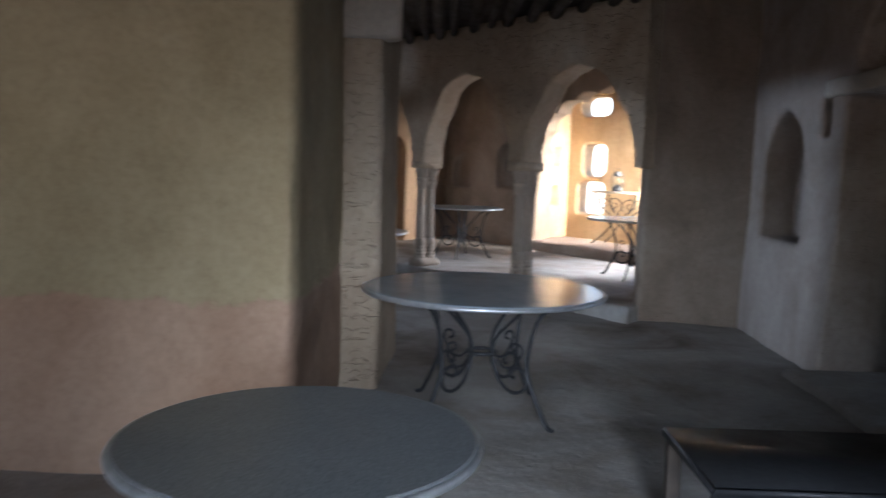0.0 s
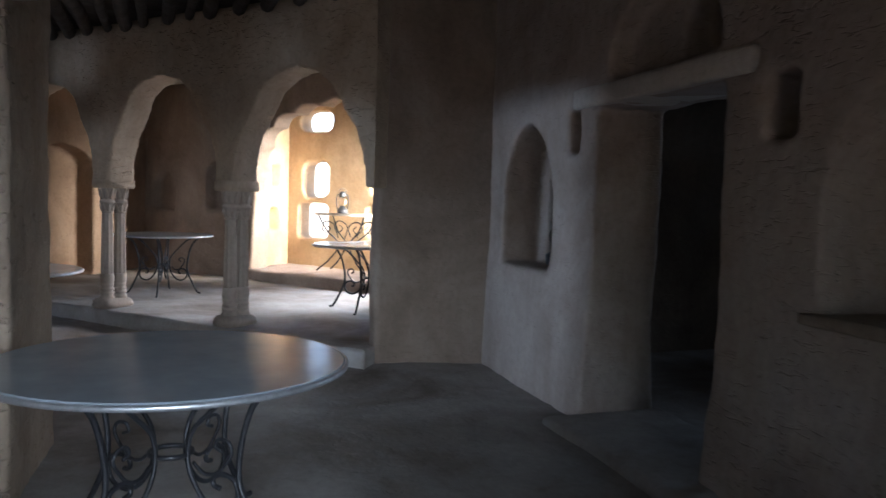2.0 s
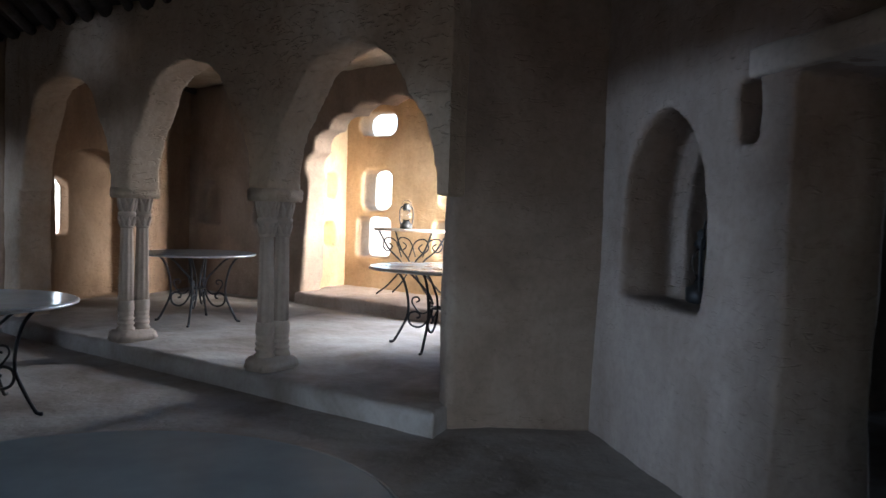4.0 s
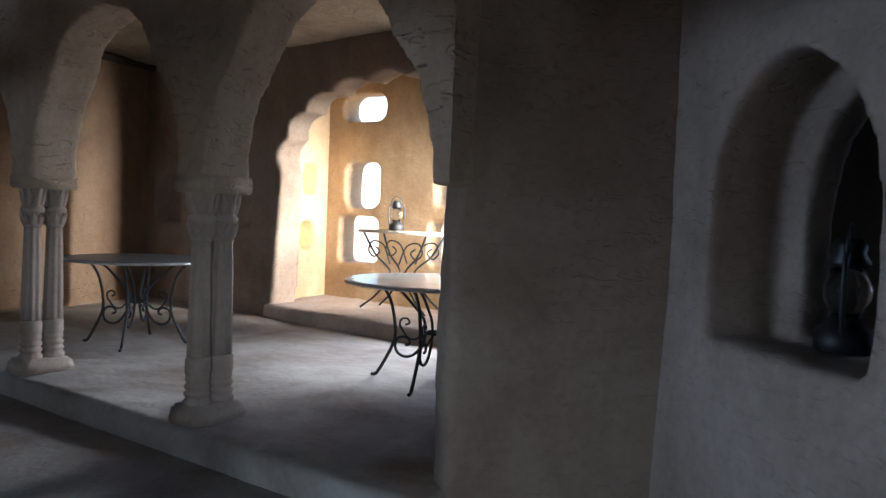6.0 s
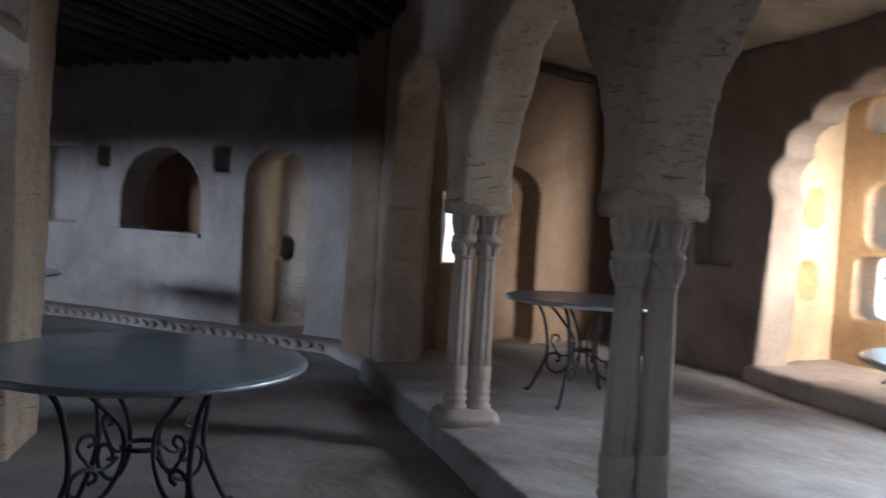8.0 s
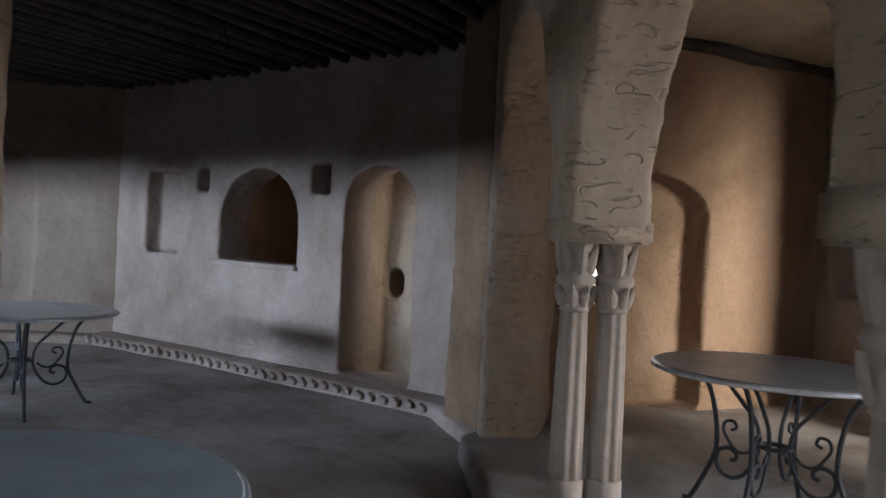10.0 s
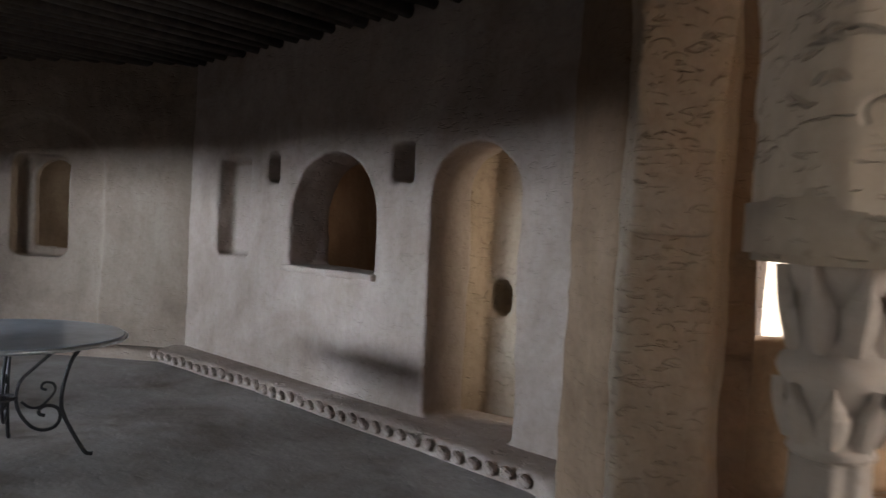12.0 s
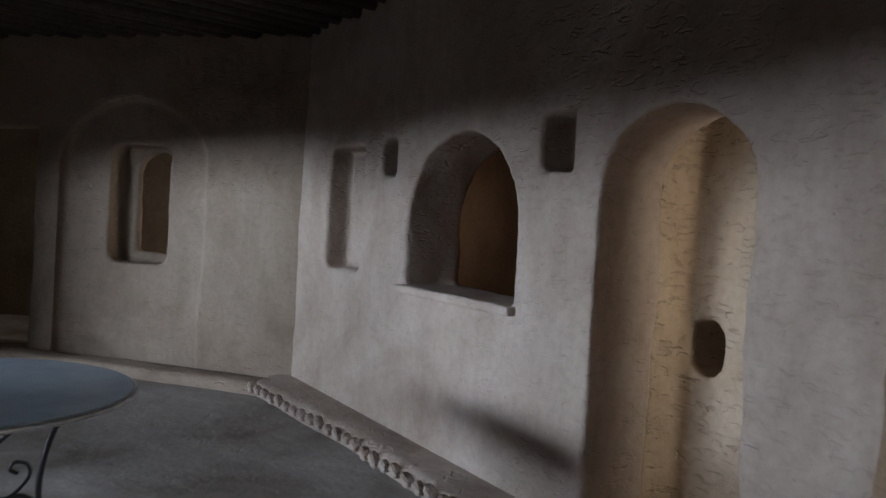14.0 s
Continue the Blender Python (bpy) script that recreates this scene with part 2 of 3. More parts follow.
def earthen(name, bm, cuts, mat, voxel=0.035, rough=0.02, shape=None, smooth=2):
    """A solid with openings cut out, softened like hand-worked mud. cuts: bmeshes. shape: moves each vertex."""
    ob = mesh_object(name, bm, mat)
    cutters = []
    for c in cuts:
        k = mesh_object("cut", c, mat)
        cutters.append(k)
        mod = ob.modifiers.new("cut", "BOOLEAN")
        mod.operation, mod.solver, mod.object = "DIFFERENCE", "EXACT", k
    r = ob.modifiers.new("remesh", "REMESH")
    r.mode, r.voxel_size = "VOXEL", voxel
    s = ob.modifiers.new("smooth", "SMOOTH")
    s.factor, s.iterations = 0.5, smooth
    bpy.context.view_layer.update()
    deps = bpy.context.evaluated_depsgraph_get()
    me = bpy.data.meshes.new_from_object(ob.evaluated_get(deps))
    old = ob.data
    ob.modifiers.clear()
    ob.data = me
    bpy.data.meshes.remove(old)
    for k in cutters:
        d = k.data
        bpy.data.objects.remove(k)
        bpy.data.meshes.remove(d)
    n = len(me.vertices)
    co, no = np.empty(n * 3, np.float32), np.empty(n * 3, np.float32)
    me.vertices.foreach_get("co", co)
    me.vertices.foreach_get("normal", no)
    co, no = co.reshape(-1, 3), no.reshape(-1, 3)
    h = np.array([noise.noise((x * 1.3, y * 1.3, z * 1.3)) + 0.45 * noise.noise((x * 5, y * 5, z * 5)) + 0.2 * noise.noise((x * 13, y * 13, z * 13)) for x, y, z in co.tolist()])
    co += no * (h * rough)[:, None]
    if shape:
        co = shape(co)
    me.vertices.foreach_set("co", co.astype(np.float32).ravel())
    me.polygons.foreach_set("use_smooth", [True] * len(me.polygons))
    me.update()
    me.materials.clear()
    me.materials.append(mat)
    return ob


def cut(outline, v0, v1, m):
    bm = bmesh.new()
    prism(bm, outline, v0, v1, m)
    return bm


CEIL = 3.05

# ---- floor, ground ----
bm = bmesh.new()
bmesh.ops.create_grid(bm, x_segments=120, y_segments=120, size=10.4)
for v in bm.verts:
    v.co += Vector((-2.3, 6.5, 0))
    v.co.z = 0.012 * noise.noise(v.co * 1.5) + 0.006 * noise.noise(v.co * 5)
floor = tagged(mesh_object("floor", bm, FLOOR, True), "grey-brown trodden mud floor of the hall", "floor", kind="structure")

bm = bmesh.new()
bmesh.ops.create_grid(bm, x_segments=8, y_segments=8, size=600)
for v in bm.verts:
    v.co.z = -0.08
tagged(mesh_object("ground", bm, EARTH), "dry sandy earth around the building", "ground", kind="structure")

# raised floor behind the arcade
edge_a, edge_b = Vector((1.8, 7.45, 0)), Vector((-1.7, 11.92, 0))
bm = bmesh.new()
column_prism(bm, [edge_a[:2], edge_b[:2], (-1.9, 12.9), (-0.2, 15.5), (0.4, 15.5), (4.6, 10.0), (3.6, 8.3), (2.05, 7.78)], -0.1, 0.15)
tagged(earthen("raised_floor", bm, [], FLOOR, 0.05, 0.018), "raised grey mud floor behind the arcade, with a worn edge", "raised floor", kind="structure")

# alcove floor, one step up again
bm = bmesh.new()
column_prism(bm, [(1.42, 13.2), (3.35, 10.63), (4.7, 11.5), (2.5, 14.6)], 0.0, 0.3)
tagged(earthen("alcove_floor", bm, [], PALE, 0.04, 0.02), "pale alcove floor with an uneven plaster step", "alcove floor", kind="structure")

# ---- right-hand wall: niches, doorway, hatch ----
m = frame2((2.93, 8.4), (2.63, 1.2))   # from the pier back towards the entrance; depth runs east


def ru(y):
    return 8.4 - y


bm = bmesh.new()
prism(bm, rect(0, 8.2, -0.1, CEIL + 0.1), 0, 0.5, m)
cuts = [
    cut(arch(ru(7.15), ru(6.27), 0.92, 1.5, 2.01, 0.06), -0.4, 0.34, m),
    cut(arch(ru(7.0), ru(6.27), 0.93, 1.5, 1.95, 0.1), 0.2, 0.9, m),
    cut(rect(ru(6.04), ru(5.84), 1.75, 2.05), -0.4, 0.22, m),
    cut(rect(ru(5.62), ru(4.36), 0.02, 2.04), -0.4, 0.9, m),
    cut(arch(ru(5.5), ru(4.42), 2.19, 2.3, 2.72, 0.2), -0.4, 0.16, m),
    cut(arch(ru(4.95), ru(4.55), 2.2, 2.4, 2.62, 0.2), 0.0, 0.35, m),
    cut(rect(ru(4.1), ru(3.87), 1.73, 2.03), -0.4, 0.22, m),
    cut(arch(ru(3.7), ru(2.75), 0.99, 1.5, 2.0, 0.15), -0.4, 0.9, m),
]


def right_batter(co):
    t = np.clip(1 - co[:, 2] / 1.1, 0, 1)
    front = np.clip((3.15 - co[:, 0]) / 0.3, 0, 1)
    co[:, 0] -= 0.05 * t * t * (3 - 2 * t) * front
    return co


tagged(earthen("wall_east", bm, cuts, PALE, 0.028, 0.022, right_batter), "pale mud-plastered wall with niches, doorway and hatch", "wall", kind="structure")

# worn threshold slab in the doorway
bm = bmesh.new()
column_prism(bm, [(2.52, 5.66), (2.5, 5.0), (2.44, 4.1), (2.75, 4.2), (3.35, 4.2), (3.4, 5.66)], -0.05, 0.055)
tagged(earthen("threshold", bm, [], FLOOR, 0.03, 0.012), "low grey mud threshold slab in the doorway", "threshold", kind="structure")

# pier between that wall and the arcade
bm = bmesh.new()
column_prism(bm, [(3.3, 7.35), (2.98, 7.42), (2.8, 7.47), (2.5, 7.56), (2.2, 7.62), (1.93, 7.62), (1.93, 7.82), (2.15, 8.12), (2.5, 8.4), (3.6, 7.9)], -0.1, CEIL + 0.1)
tagged(earthen("wall_pier", bm, [], PLASTER, 0.04, 0.025), "dark brown mud-plastered pier beside the arcade", "wall", kind="structure")

# ---- arcade ----
COL_A, COL_B = (-0.25, 10.42), (0.91, 8.98)
ma = frame2(COL_A, (COL_A[0] - 0.627, COL_A[1] + 0.779))   # u runs along the arcade, v to the hall side


def bay(c, half, top):
    prof = [(half, 1.48), (half - 0.005, 1.62), (half - 0.035, 1.8), (half - 0.1, 1.98), (half - 0.21, 2.14), (half - 0.36, top - 0.17), (half - 0.52, top - 0.07)]
    right = [(c + x, z) for x, z in prof]
    left = [(c - x, z) for x, z in reversed(prof)]
    return [(c - half, 1.3), (c + half, 1.3)] + right + [(c, top)] + left


bm = bmesh.new()
prism(bm, rect(-3.6, 2.14, 1.49, CEIL + 0.1), -0.17, 0.17, ma)
cuts = [cut(bay(-0.925, 0.8, 2.58), -0.5, 0.5, ma), cut(bay(1.06, 0.93, 2.6), -0.5, 0.5, ma), cut(bay(-2.72, 0.76, 2.56), -0.5, 0.5, ma)]


def arcade_bend(co):
    """The last bay swings a little towards the raised floor."""
    d = co[:, :2] - np.array(COL_A)
    t = np.clip((d @ np.array((-0.627, 0.779)) - 0.5) / 1.5, 0, 1)
    co[:, :2] += (0.13 * t * t)[:, None] * np.array((0.779, 0.627))
    return co


tagged(earthen("wall_arcade", bm, cuts, TAN, 0.026, 0.02, arcade_bend), "plastered arcade wall with pointed lobed arches", "wall", kind="structure")

# end pier of the arcade
bm = bmesh.new()
column_prism(bm, [(-1.57, 11.98), (-1.68, 12.15), (-1.85, 12.5), (-2.3, 13.1), (-1.9, 13.35), (-1.5, 12.9), (-1.3, 12.26)], -0.1, CEIL + 0.1)
tagged(earthen("wall_end_pier", bm, [], TAN, 0.03, 0.03), "tan pier covered with sweeping hand marks", "wall", kind="structure")

# ---- north wall ----
mn = frame2((-7.75, 13.5), (-2.2, 13.16))


def nu(x):
    return x + 7.75


bm = bmesh.new()
prism(bm, rect(-0.3, 5.75, -0.1, CEIL + 0.1), 0, 0.45, mn)
cuts = [
    cut(rect(nu(-7.0), nu(-6.36), 1.13, 2.06), -0.3, 0.22, mn),
    cut(rect(nu(-6.09), nu(-5.88), 1.83, 2.08), -0.3, 0.24, mn),
    cut(arch(nu(-5.68), nu(-4.46), 1.09, 1.5, 2.07, 0.0, 14), -0.3, 0.9, mn),
    cut(rect(nu(-4.31), nu(-4.05), 1.81, 2.12), -0.3, 0.24, mn),
    cut(arch(nu(-3.85), nu(-3.01), 0.11, 1.72, 2.08, 0.0, 14), -0.3, 0.9, mn),
]
tagged(earthen("wall_north", bm, cuts, PALE, 0.027, 0.022), "pale mud-plastered wall with niches, hatch and arched doorway", "wall", kind="structure")

# ledge along the foot of the north wall
bm = bmesh.new()
column_prism(bm, [(-7.9, 13.7), (-7.5, 13.1), (-5.8, 13.08), (-3.9, 12.95), (-2.5, 12.82), (-1.75, 12.15), (-1.6, 12.4), (-2.2, 13.9)], -0.1, 0.11)
tagged(earthen("ledge", bm, [], PALE, 0.04, 0.012), "low mud ledge along the foot of the wall", "ledge", kind="structure")

ledge = bpy.data.objects["ledge"]
rng = random.Random(11)
bm = bmesh.new()
bmesh.ops.create_cube(bm, size=1.0)
bmesh.ops.bevel(bm, geom=bm.edges[:], offset=0.22, segments=1, affect="EDGES")
brick_mesh = bpy.data.meshes.new("edge_brick")
bm.to_mesh(brick_mesh)
bm.free()
brick_mesh.materials.append(PALE)
run = [Vector((-7.5, 13.08, 0)), Vector((-5.8, 13.06, 0)), Vector((-3.9, 12.93, 0)), Vector((-2.5, 12.8, 0))]
for a, b in zip(run, run[1:]):
    n_stones = int((b - a).length / 0.135)
    for i in range(n_stones):
        p = a.lerp(b, (i + 0.5) / n_stones)
        ob = new("edge_brick", brick_mesh)
        ob.parent = ledge
        ob.matrix_basis = pose(p.x, p.y - 0.005, 0.066 + rng.uniform(-0.01, 0.01), rng.uniform(-6, 6), rng.uniform(20, 45), math.degrees(math.atan2(b.y - a.y, b.x - a.x))) @ Matrix.Diagonal((rng.uniform(0.08, 0.11), 0.06, 0.06, 1))


def sill(name, p0, p1, z, depth, mat, label):
    bm = bmesh.new()
    prism(bm, rect(-0.03, math.hypot(p1[0] - p0[0], p1[1] - p0[1]) + 0.03, z - 0.045, z + 0.008), -0.06, depth, frame2(p0, p1))
    return tagged(earthen(name, bm, [], mat, 0.015, 0.008), label, "sill", kind="structure")


sill("sill_1", (-5.68, 13.37), (-4.46, 13.3), 1.09, 0.4, PALE, "worn plaster sill jutting under the arched hatch")
sill("sill_2", (2.74, 3.72), (2.7, 2.73), 0.985, 0.45, PLASTER, "brown earthen sill of the wide hatch")

# chamber behind the north wall
bm = bmesh.new()
prism(bm, rect(nu(-4.15), 5.9, -0.1, CEIL), 0.66, 1.1, mn)
prism(bm, rect(nu(-4.15), nu(-3.86), -0.1, CEIL), 0.42, 0.8, mn)
k = bmesh.new()
prism(k, rounded(nu(-3.82), nu(-3.6), 0.83, 1.13, 0.1), 0.3, 1.0, mn)
tagged(earthen("wall_passage", bm, [k], TAN, 0.026, 0.022), "hand-smeared passage wall with a round hole", "wall", kind="structure")
bm = bmesh.new()
prism(bm, rect(nu(-8.2), nu(-4.15), -0.1, CEIL), 1.3, 1.5, mn)
prism(bm, rect(nu(-4.4), nu(-4.2), -0.1, CEIL), 0.42, 1.4, mn)
prism(bm, rect(nu(-7.6), nu(-7.4), -0.1, CEIL), 0.42, 1.4, mn)
tagged(earthen("wall_chamber", bm, [], RED, 0.06, 0.02), "reddish-brown wall of the small chamber behind the hatch", "wall", kind="structure")

# ---- west wall ----
mw = frame2((-11.6, 10.15), (-7.55, 13.5))
WL = math.hypot(4.05, 3.35)


def wu(x):
    return (x + 11.6) / 4.05 * WL


bm = bmesh.new()
prism(bm, rect(-0.3, WL + 0.3, -0.1, CEIL + 0.1), 0, 0.4, mw)
cuts = [
    cut(arch(wu(-9.5), wu(-8.3), -0.05, 1.9, 2.5, 0.1, 12), -0.3, 0.08, mw),
    cut(rounded(wu(-9.12), wu(-8.62), 0.96, 2.06, 0.12), -0.3, 0.3, mw),
    cut(arch(wu(-9.0), wu(-8.64), 1.05, 1.8, 2.02, 0.0), 0.1, 0.8, mw),
    cut(rect(wu(-10.7), wu(-9.72), 0.05, 2.2), -0.3, 0.8, mw),
]
tagged(earthen("wall_west", bm, cuts, PLASTER, 0.03, 0.022), "brown mud-plastered wall with a blind arch, window and doorway", "wall", kind="structure")
bm = bmesh.new()
column_prism(bm, [(-11.5, 10.1), (-7.5, 13.4), (-7.3, 13.15), (-7.6, 12.95), (-11.3, 9.85)], -0.1, 0.1)
tagged(earthen("ledge_west", bm, [], PLASTER, 0.04, 0.012), "low mud ledge along the foot of the brown wall", "ledge", kind="structure")

# ---- raised area: back wall with niches, end wall with arched recess, alcove ----
mp_ = frame2((3.55, 10.5), (0.0, 15.233))
PO = Vector((3.55, 10.5))


def pu(x, y):
    return (Vector((x, y)) - PO).dot(Vector((-0.6, 0.8)))


def cusped(c, half, spring, top, lobes=9):
    """Many-lobed arch outline."""
    pts = [(c - half, 0.25), (c + half, 0.25)]
    for i in range(lobes):
        for j in range(6):
            a = math.pi * (i + j / 6) / lobes
            f = 1.0 - 0.065 * (1 - math.sin(math.pi * j / 6))
            s = math.sin(a) ** 0.85
            pts.append((c + half * f * math.cos(a), spring + (top - spring) * s * f))
    pts.append((c - half * 0.91, spring))
    return pts


ac = pu(2.45, 11.97)
bm = bmesh.new()
prism(bm, rect(-1.3, 6.1, -0.1, CEIL + 0.1), -0.34, 0.0, mp_)
cuts = [
    cut(cusped(ac, 1.56, 1.75, 2.76), -0.8, 0.4, mp_),
    cut(arch(pu(1.26, 13.56), pu(0.9, 14.04), 1.15, 1.72, 1.95, 0.2), -0.18, 0.4, mp_),
    cut(arch(pu(0.47, 14.62), pu(0.14, 15.07), 1.12, 1.55, 1.78, 0.2), -0.18, 0.4, mp_),
]
tagged(earthen("wall_back", bm, cuts, PLASTER, 0.032, 0.02), "mud-plastered back wall with a many-lobed arch and niches", "wall", kind="structure")

me_ = frame2((-1.75, 12.42), (0.3, 15.7))
EO, ED = Vector((-1.75, 12.42)), Vector((2.05, 3.28)).normalized()


def eu(x, y):
    return (Vector((x, y)) - EO).dot(ED)


bm = bmesh.new()
prism(bm, rect(-0.1, 3.9, -0.1, CEIL + 0.1), 0, 0.5, me_)
cuts = [
    cut(arch(eu(-1.38, 12.98), eu(-0.68, 14.1), 0.15, 1.75, 2.05, 0.1, 12), -0.4, 0.32, me_),
    cut(arch(eu(-1.36, 13.02), eu(-1.08, 13.46), 0.98, 1.55, 1.7, 0.0), 0.1, 0.9, me_),
]
tagged(earthen("wall_end", bm, cuts, BROWN, 0.03, 0.022), "brown end wall with an arched recess and a small window", "wall", kind="structure")

# alcove walls
mb = frame2((5.0, 10.42), (2.1, 14.287))
BO = Vector((5.0, 10.42))


def bu(x, y):
    return (Vector((x, y)) - BO).dot(Vector((-0.6, 0.8)))


bm = bmesh.new()
prism(bm, rect(-0.3, 4.75, 0.1, CEIL + 0.1), -0.3, 0.0, mb)


def pane(a, b, z0, z1, r):
    return cut(rounded(bu(*b), bu(*a), z0, z1, r), -0.9, 0.5, mb)


cuts = [
    pane((2.36, 13.97), (2.78, 13.41), 2.44, 2.76, 0.14),
    pane((2.41, 13.91), (2.74, 13.45), 1.4, 1.97, 0.14),
    pane((2.35, 13.98), (2.74, 13.46), 0.74, 1.31, 0.09),
    pane((3.19, 12.86), (3.55, 12.38), 0.8, 1.3, 0.09),
    pane((3.25, 12.8), (3.55, 12.38), 1.45, 1.95, 0.12),
    pane((3.8, 12.04), (4.3, 11.38), 0.8, 2.3, 0.12),
]
tagged(earthen("wall_alcove_back", bm, cuts, OCHRE, 0.032, 0.016), "sunlit ochre alcove wall pierced by rounded windows", "wall", kind="structure")

ml = frame2((1.5, 13.2), (2.35, 14.33))
LO, LD = Vector((1.5, 13.2)), Vector((0.85, 1.13)).normalized()


def lu(x, y):
    return (Vector((x, y)) - LO).dot(LD)


bm = bmesh.new()
prism(bm, rect(0.1, 1.35, 0.1, CEIL + 0.1), 0.0, 0.3, ml)
cuts = [cut(rounded(lu(1.9, 13.65), lu(2.1, 13.93), 1.55, 1.91, 0.1), -0.4, 0.7, ml), cut(rounded(lu(1.88, 13.63), lu(2.08, 13.89), 0.88, 1.22, 0.09), -0.4, 0.7, ml)]
tagged(earthen("wall_alcove_side", bm, cuts, OCHRE, 0.03, 0.014), "ochre side wall of the alcove with two small windows", "wall", kind="structure")
bm = bmesh.new()
prism(bm, rect(0.0, 1.6, 0.1, CEIL + 0.1), 0.0, 0.3, frame2((4.75, 11.5), (3.45, 10.5)))
tagged(earthen("wall_alcove_return", bm, [], OCHRE, 0.05, 0.015), "ochre side wall closing the alcove", "wall", kind="structure")

# ---- western partition ----
bm = bmesh.new()
prism(bm, rect(0, 4.2, -0.1, CEIL + 0.1), 0, 0.35, frame2((-4.85, 3.42), (-0.65, 3.42)))
tagged(earthen("wall_south_block", bm, [], DADO, 0.045, 0.022), "two-coat plaster wall, yellowish above and pinkish below", "wall", kind="structure")
bm = bmesh.new()
column_prism(bm, [(-1.0, 3.6), (-0.66, 3.6), (-0.655, 4.3), (-0.64, 5.05), (-1.0, 5.05)], -0.1, CEIL + 0.1)
tagged(earthen("wall_reveal", bm, [], DADO, 0.04, 0.02), "plain yellowish plaster reveal running back to the pier", "wall", kind="structure")
bm = bmesh.new()
column_prism(bm, [(-0.63, 4.9), (-0.4, 4.9), (-0.36, 6.0), (-0.75, 6.35), (-0.95, 6.2), (-0.95, 5.0)], -0.1, CEIL + 0.1)
tagged(earthen("wall_middle_pier", bm, [], TAN, 0.03, 0.022), "pale plaster pier with a rough hand-marked jamb", "wall", kind="structure")
bm = bmesh.new()
column_prism(bm, [(-2.25, 8.86), (-2.56, 9.37), (-2.98, 9.2), (-2.68, 8.6)], -0.1, CEIL + 0.1)
tagged(earthen("wall_far_pier", bm, [], TAN, 0.026, 0.022), "tan plaster pier with herringbone hand marks on its jamb", "wall", kind="structure")
bm = bmesh.new()
prism(bm, rect(0, 3.2, 2.02, CEIL + 0.1), -0.35, 0, frame2((-2.3, 8.95), (-0.65, 6.2)))
k = bmesh.new()
prism(k, arch(0.1, 0.9, 2.25, 2.4, 2.7), -0.8, 0.4, frame2((-2.3, 8.95), (-0.65, 6.2)))
tagged(earthen("wall_partition", bm, [k], PLASTER, 0.04, 0.02), "plaster wall over the wide opening to the side room", "wall", kind="structure")
# Added out of view; its low arches cut off daylight high on the walls.
mq = frame2((-2.7, 9.0), (-11.2, 9.3))
bm = bmesh.new()
prism(bm, rect(0, 8.6, -0.1, CEIL + 0.1), 0, 0.35, mq)
tagged(earthen("wall_side_room", bm, [cut(arch(0.5, 2.0, -0.3, 1.6, 1.88), -0.4, 0.8, mq), cut(arch(2.45, 3.55, -0.3, 1.6, 1.88), -0.4, 0.8, mq), cut(arch(4.2, 6.0, -0.3, 1.6, 1.88), -0.4, 0.8, mq)], PLASTER, 0.05, 0.02), "unseen plaster wall of the side room, arched openings added to shape daylight", "wall", kind="structure")


def lintel(name, p0, p1, z0, z1, depth):
    bm = bmesh.new()
    prism(bm, rect(-0.1, math.hypot(p1[0] - p0[0], p1[1] - p0[1]) + 0.1, z0, z1), 0.0, depth, frame2(p0, p1))
    return tagged(earthen(name, bm, [], LINTEL, 0.03, 0.01), "plastered door lintel beam, whitewashed and uneven", "lintel", kind="structure")


lintel("lintel_1", (2.78, 5.8), (2.71, 4.22), 2.04, 2.17, 0.45)
lintel("lintel_2", (-0.66, 4.87), (-0.4, 4.87), 2.2, 2.5, 0.2)
lintel("lintel_3", (-2.27, 8.9), (-0.7, 6.3), 2.02, 2.2, -0.35)

# ---- outer walls that close the building; openings in 1, 2 and 4 are added for lamps ----


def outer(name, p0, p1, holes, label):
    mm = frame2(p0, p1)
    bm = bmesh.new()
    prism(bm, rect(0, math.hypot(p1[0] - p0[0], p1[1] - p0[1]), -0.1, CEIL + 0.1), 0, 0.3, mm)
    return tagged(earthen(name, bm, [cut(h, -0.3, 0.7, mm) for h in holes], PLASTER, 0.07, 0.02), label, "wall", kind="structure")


outer("wall_outer_1", (-4.7, 3.65), (-9.9, 3.65), [rect(u, u + 1.1, 1.38, 2.06) for u in (0.4, 1.7, 3.0)], "plain brown plaster wall of the side room, unseen, windows added for lamps")
outer("wall_outer_2", (-9.9, 3.5), (-11.5, 10.3), [rect(3.7, 5.3, 1.38, 1.92)], "plain brown plaster wall of the side room, unseen, windows added for lamps")
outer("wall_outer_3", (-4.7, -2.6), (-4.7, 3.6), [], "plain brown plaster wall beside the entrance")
outer("wall_outer_4", (7.8, -2.6), (-4.9, -2.6), [rect(7.1, 8.5, -0.3, 2.2), rect(10.0, 11.4, 0.95, 2.05)], "plain brown plaster wall behind the entrance, unseen, openings added for lamps")
outer("wall_outer_5", (7.5, 9.5), (7.5, -2.6), [], "plain brown plaster wall of the next room")
outer("wall_outer_6", (2.9, 7.6), (7.6, 7.6), [], "plain brown plaster wall of the next room")
# The next two are unseen, added to keep sunlight out beyond the doorway.
outer("wall_outer_8", (-11.2, 9.5), (-13.5, 11.6), [], "plain brown plaster wall beyond the doorway")
outer("wall_outer_9", (-8.6, 15.7), (-7.3, 13.7), [], "plain brown plaster wall beyond the doorway")
outer("wall_outer_7", (-13.4, 11.3), (-8.3, 15.6), [], "plain brown plaster wall beyond the doorway")

